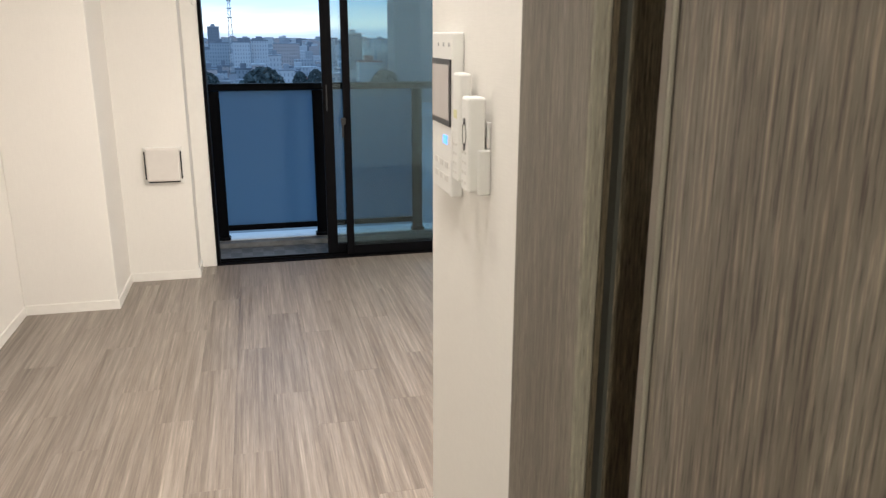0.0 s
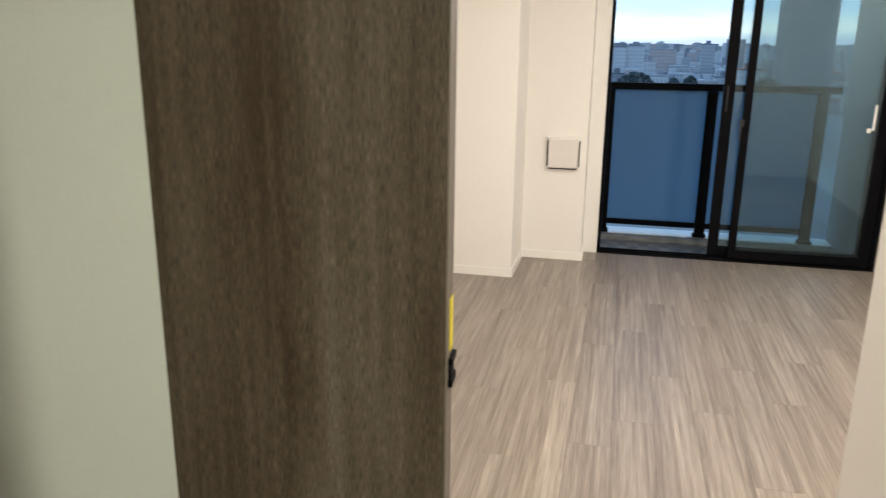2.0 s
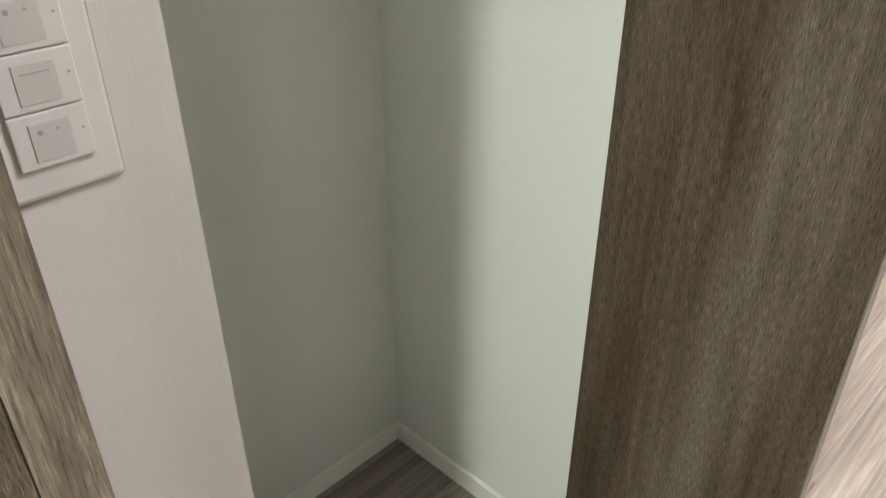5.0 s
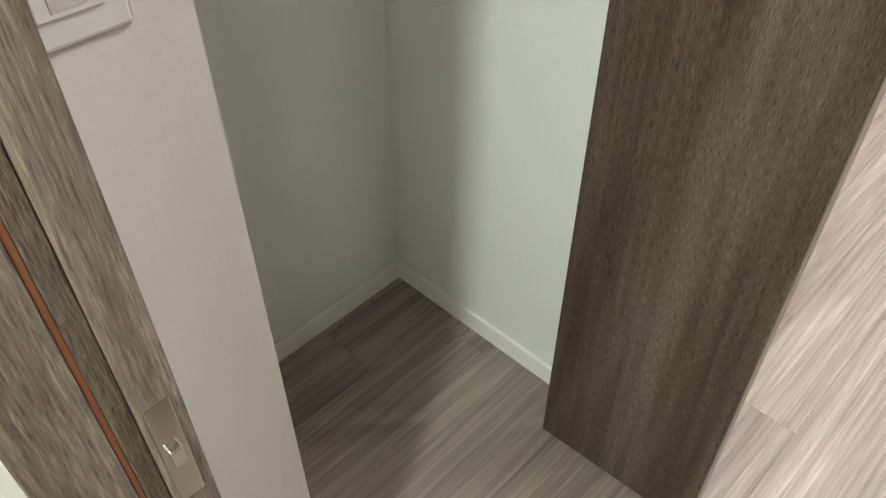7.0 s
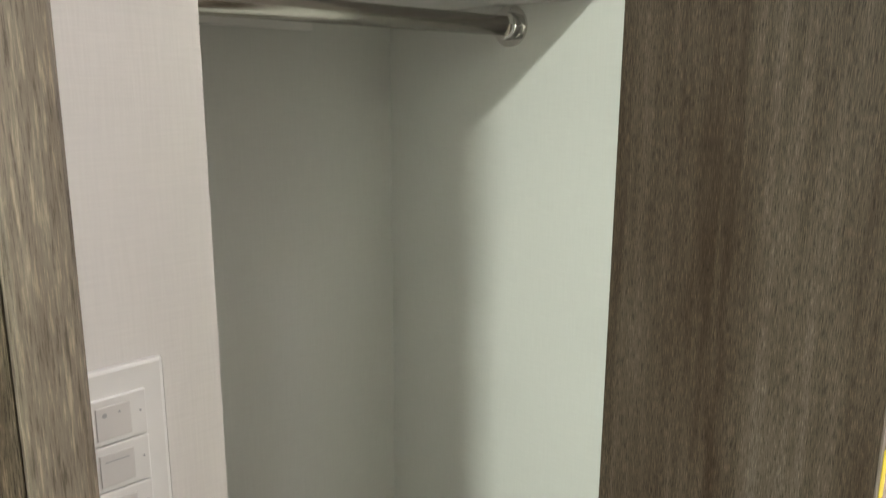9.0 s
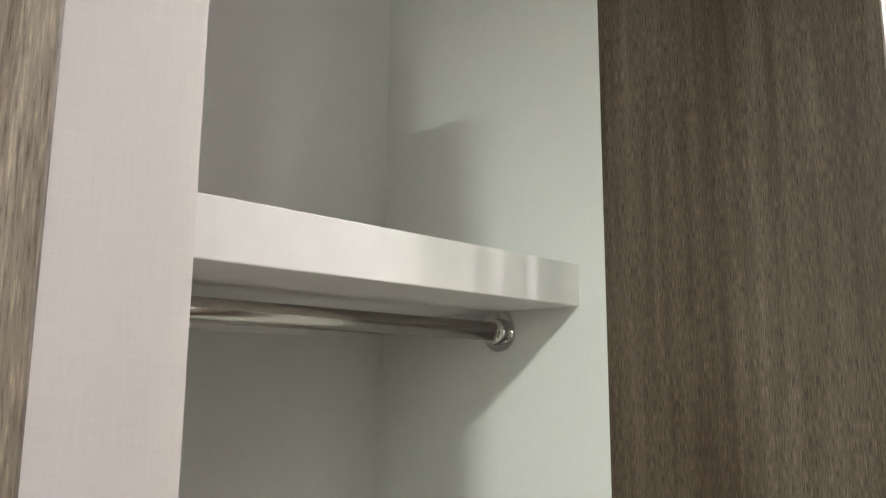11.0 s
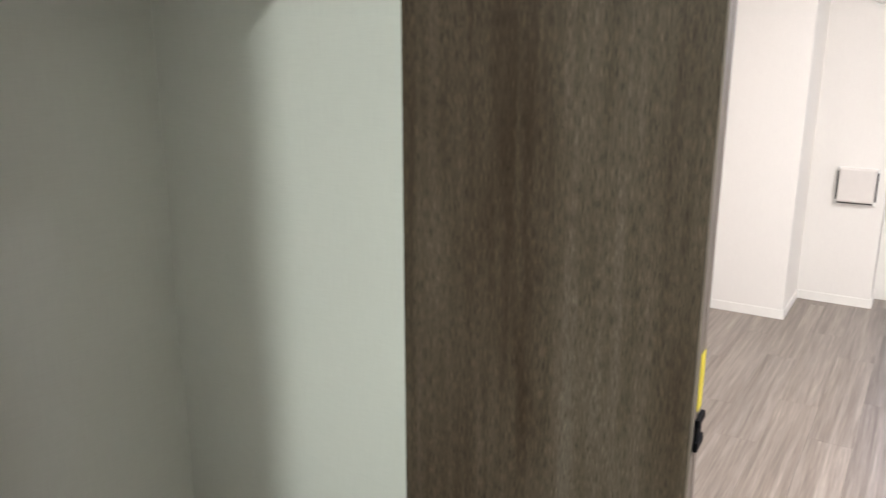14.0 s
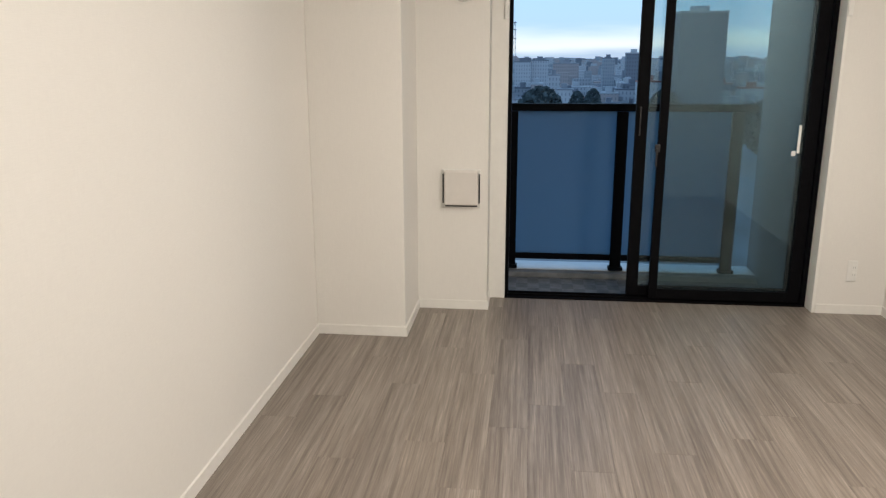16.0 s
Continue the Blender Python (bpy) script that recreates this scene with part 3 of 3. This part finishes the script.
for xh in (X_W0 - 0.012, X_W1 + 0.010):
    hk = thing("curtain_hook", (xh, Y_SASH - 0.04, 1.62), "small white curtain tie hook beside the window", "hook")
    local(box("base", WHITE, xh - 0.012, xh + 0.012, Y_SASH - 0.045 if xh < 0 else Y_WINR - 0.020, Y_SASH - 0.030 if xh < 0 else Y_WINR - 0.006, 1.56, 1.78, bevel=0.005), hk)

# ---------- balcony ----------
YR = 5.95
structure(box("balcony_floor", BALCONY_FLOOR, -3.0, 4.2, 5.02, YR + 0.10, -0.30, -0.15), "grey sheet-covered balcony floor", "floor")
structure(box("balcony_kerb", CONCRETE, -3.0, 1.488, YR - 0.14, YR + 0.14, -0.1495, -0.112, bevel=0.004), "low grey concrete kerb under the railing", "kerb")
structure(box("balcony_coping", COPING, -3.0, 1.488, YR - 0.065, YR + 0.15, -0.1115, -0.105, bevel=0.002), "pale smooth coping on the balcony kerb", "kerb")
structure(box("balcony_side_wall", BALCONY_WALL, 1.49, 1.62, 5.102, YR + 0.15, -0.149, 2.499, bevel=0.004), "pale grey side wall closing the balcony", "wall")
structure(boxes("wall_outside", CONCRETE, [(-3.0, X_W0 - 0.02, 5.025, 5.10, -0.25, 2.6), (X_W1 + 0.02, 4.2, 5.025, 5.10, -0.25, 2.6)]), "grey outer wall beside the window", "wall")
structure(box("balcony_slab_above", CONCRETE, -3.0, 4.2, 5.025, YR + 0.14, 2.5, 2.65), "concrete slab of the balcony above", "ceiling")
railing = thing("balcony_railing", (0.6, YR, -0.105), "black aluminium balcony railing with frosted blue-grey panels", "railing")
local(box("top_rail", BLACK, -3.0, 1.42, YR - 0.03, YR + 0.03, 1.003, 1.053, bevel=0.004), railing)
local(box("bottom_rail", BLACK, -3.0, 1.30, YR - 0.02, YR + 0.02, -0.046, -0.004, bevel=0.003), railing)
RAIL_POSTS = [-2.44, -1.695, -0.95, -0.205, 0.536, 1.292]
for px in RAIL_POSTS:
    p_ob = local(box("post", BLACK, px - 0.038, px + 0.038, YR - 0.055, YR - 0.021, -0.1045, 1.002, bevel=0.003), railing)
    f_ob = box("post_foot", BLACK, px - 0.05, px + 0.05, YR - 0.08, YR - 0.01, -0.1043, -0.08, bevel=0.004)
    f_ob.parent, f_ob.matrix_parent_inverse = p_ob, Matrix.Identity(4)
for a, c in zip(RAIL_POSTS[:-1], RAIL_POSTS[1:]):
    local(box("panel", FROST, a + 0.005, c - 0.005, YR - 0.004, YR + 0.004, -0.004, 1.003), railing)

# ---------- city below ----------
ZG = -32.0
structure(box("ground", GROUND, -9000, 9000, 12, 22000, ZG - 1, ZG), "hazy low city ground reaching the horizon", "ground")
rng = random.Random(7)


ROOFS = [plain("pale_roof", (0.40, 0.43, 0.47), 0.8, vary=0.15, scale=0.2), plain("slate_roof", (0.17, 0.19, 0.23), 0.8, vary=0.2, scale=0.2), plain("grey_roof", (0.27, 0.29, 0.33), 0.8, vary=0.2, scale=0.2)]


def building(x, y, w, d, h, mat, label, roof=True):
    b = thing("far_building", (x, y, ZG), label, "building", "far city buildings")
    body = box("wall", mat, x - w / 2, x + w / 2, y - d / 2, y + d / 2, ZG, ZG + h)
    local(body, b)
    local(boxes("roof", ROOFS[len(mat.name + label) % 3] if roof is True else roof, [(x - w / 2 - 0.2, x + w / 2 + 0.2, y - d / 2 - 0.2, y + d / 2 + 0.2, ZG + h, ZG + h + 0.8), (x - w * 0.2, x + w * 0.15, y - d * 0.2, y + d * 0.2, ZG + h + 0.8, ZG + h + 3.4)]), b)
    return b


building(81.0, 400, 22.0, 20, 52.5, FACADES[2], "grey tower block standing over the low city")
building(7.5, 645, 13, 16, 28.5, FACADES[0], "pale apartment slab in the far city")
building(-6.5, 640, 13, 16, 27.5, FACADES[0], "pale apartment slab in the far city")
building(-24, 670, 15, 16, 26.5, FACADES[1], "grey apartment slab in the far city")
building(-37.7, 900, 12, 12, 41, FACADES[2], "dark block rising above the far city")
building(78.5, 620, 12, 12, 34, FACADES[2], "dark slim tower in the far city")
building(67, 700, 10, 12, 30, FACADES[1], "grey block in the far city")
building(33, 760, 24, 14, 25, FACADES[3], "broad tan block in the far city")
KINDS = ["pale apartment block in the far city", "grey apartment block in the far city", "dark office block in the far city", "tan apartment block in the far city"]
lots = []
for k in range(2800):
    dist = 420 + 6500 * (rng.random() ** 2.0)
    ang = rng.uniform(-0.16, 0.38)
    h = rng.choice((5, 6, 6, 7, 8, 10)) + (rng.random() ** 9) * 17 + (rng.random() * 8 if dist > 1100 else 0)
    lots.append((dist, ang, rng.uniform(5, 11) + dist * 0.0035, rng.uniform(6, 12), min(h, 27), rng.choice((0, 0, 1, 1, 2, 3))))
lots.sort()
for dist, ang, w, d, h, i in lots[:270]:
    building(dist * math.sin(ang), dist * math.cos(ang), w, d, h, FACADES[i], KINDS[i], RED_ROOF if rng.random() < 0.10 else rng.choice(ROOFS))
for i in range(4):
    blocks = [(dist * math.sin(ang) - w / 2, dist * math.sin(ang) + w / 2, dist * math.cos(ang) - d / 2, dist * math.cos(ang) + d / 2, ZG, ZG + h) for dist, ang, w, d, h, j in lots[270:] if j == i]
    tagged(boxes("distant_city", FACADES[i], blocks), "hazy blocks of the distant city", "city", kind="stuff")


def tree(x, y, w, h):
    t = thing("tree", (x, y, ZG), "round-crowned tree with haze-tinted dark foliage among the city roofs", "tree", "city trees")
    local(tube("trunk", GAP, (x, y, ZG), (x, y, ZG + h * 0.5), 0.5, r2=0.25, seg=8), t)
    bm = bmesh.new()
    for _ in range(1200):
        a, rr, zz = rng.uniform(0, 6.283), rng.random() ** 0.5, rng.uniform(-1, 1)
        s = math.sqrt(max(0.0, 1 - zz * zz)) * rr ** 0.4
        m = pose(x + w / 2 * s * math.cos(a), y + w / 2 * s * math.sin(a), ZG + h * 0.62 + h * 0.38 * zz, rng.uniform(0, 360), rng.uniform(0, 360), 0)
        q = w * rng.uniform(0.045, 0.08)
        bmesh.ops.create_cone(bm, cap_ends=False, segments=5, radius1=q, radius2=0.0, depth=q, matrix=m)
    local(link_bm("crown", bm, TREE), t)


for tx, ty, tw, th_ in ((3.3, 250, 14.5, 23.0), (15.5, 262, 6.5, 21.5), (20.2, 258, 6.5, 22.5), (-17, 300, 12, 20), (50, 300, 12, 20), (70, 240, 14, 20)):
    tree(tx, ty, tw, th_)

def mast(x, y, top):
    m = thing("radio_mast", (x, y, ZG), "slim grey lattice radio mast over the far city", "mast")

    def half(z):
        return 3.2 - 2.2 * (z / top)

    for sx, sy in ((-1, -1), (1, -1), (1, 1), (-1, 1)):
        local(tube("leg", SLATE, (x + sx * half(0), y + sy * half(0), ZG), (x + sx * half(top), y + sy * half(top), ZG + top), 0.28, seg=6), m)
    for k in range(10):
        z0, z1 = top * k / 10, top * (k + 1) / 10
        for sx in (-1, 1):
            local(tube("brace", SLATE, (x + sx * half(z0), y - half(z0), ZG + z0), (x - sx * half(z1), y - half(z1), ZG + z1), 0.16, seg=5), m)
    for z in (0.72, 0.86, 0.97):
        local(box("platform", SLATE, x - 2.6, x + 2.6, y - 2.6, y + 2.6, ZG + top * z, ZG + top * z + 0.9), m)


SLATE = plain("weathered_steel", (0.22, 0.25, 0.30), 0.7, vary=0.1, scale=0.5)
mast(-19.6, 900, 70)

# ---------- floor planks ----------
floor = structure(boxes("floor", GAP, [(X_LEFT - 0.05, X_RIGHT + 0.05, Y_BACK, Y_SASH - 0.024, -0.06, -0.0035)]), "greige wood-look vinyl plank floor", "floor")
PW, PL = 0.150, 0.94
plank_meshes = {}


def plank(x0, x1, y0, y1):
    key = (round(x1 - x0, 3), round(y1 - y0, 3))
    if key not in plank_meshes:
        bm = bmesh.new()
        w, h = key[0] / 2 - 0.0003, key[1] / 2 - 0.0003
        cuboid(bm, -w, w, -h, h, -0.003, 0.0)
        me = bpy.data.meshes.new("plank")
        bm.to_mesh(me)
        bm.free()
        me.materials.append(FLOOR_WOOD)
        plank_meshes[key] = me
    ob = new("plank", plank_meshes[key])
    ob.location, ob.parent = ((x0 + x1) / 2, (y0 + y1) / 2, 0), floor


STAGGER = [0.0, 0.47, 0.16, 0.63, 0.31, 0.78]
c0 = math.floor((X_LEFT - 0.082) / PW)
for col in range(c0, 13):
    xa, xb = max(0.082 + col * PW, X_LEFT - 0.04), min(0.082 + (col + 1) * PW, X_RIGHT)
    if xb - xa < 0.01:
        continue
    off = (2.503 + (STAGGER[(col + 1) % 6]) * PL) % PL
    for r in range(-4, 7):
        ya, yb = max(off + (r - 1) * PL, Y_BACK + 0.01), min(off + r * PL, Y_SASH - 0.026)
        if yb - ya > 0.01:
            plank(xa, xb, ya, yb)
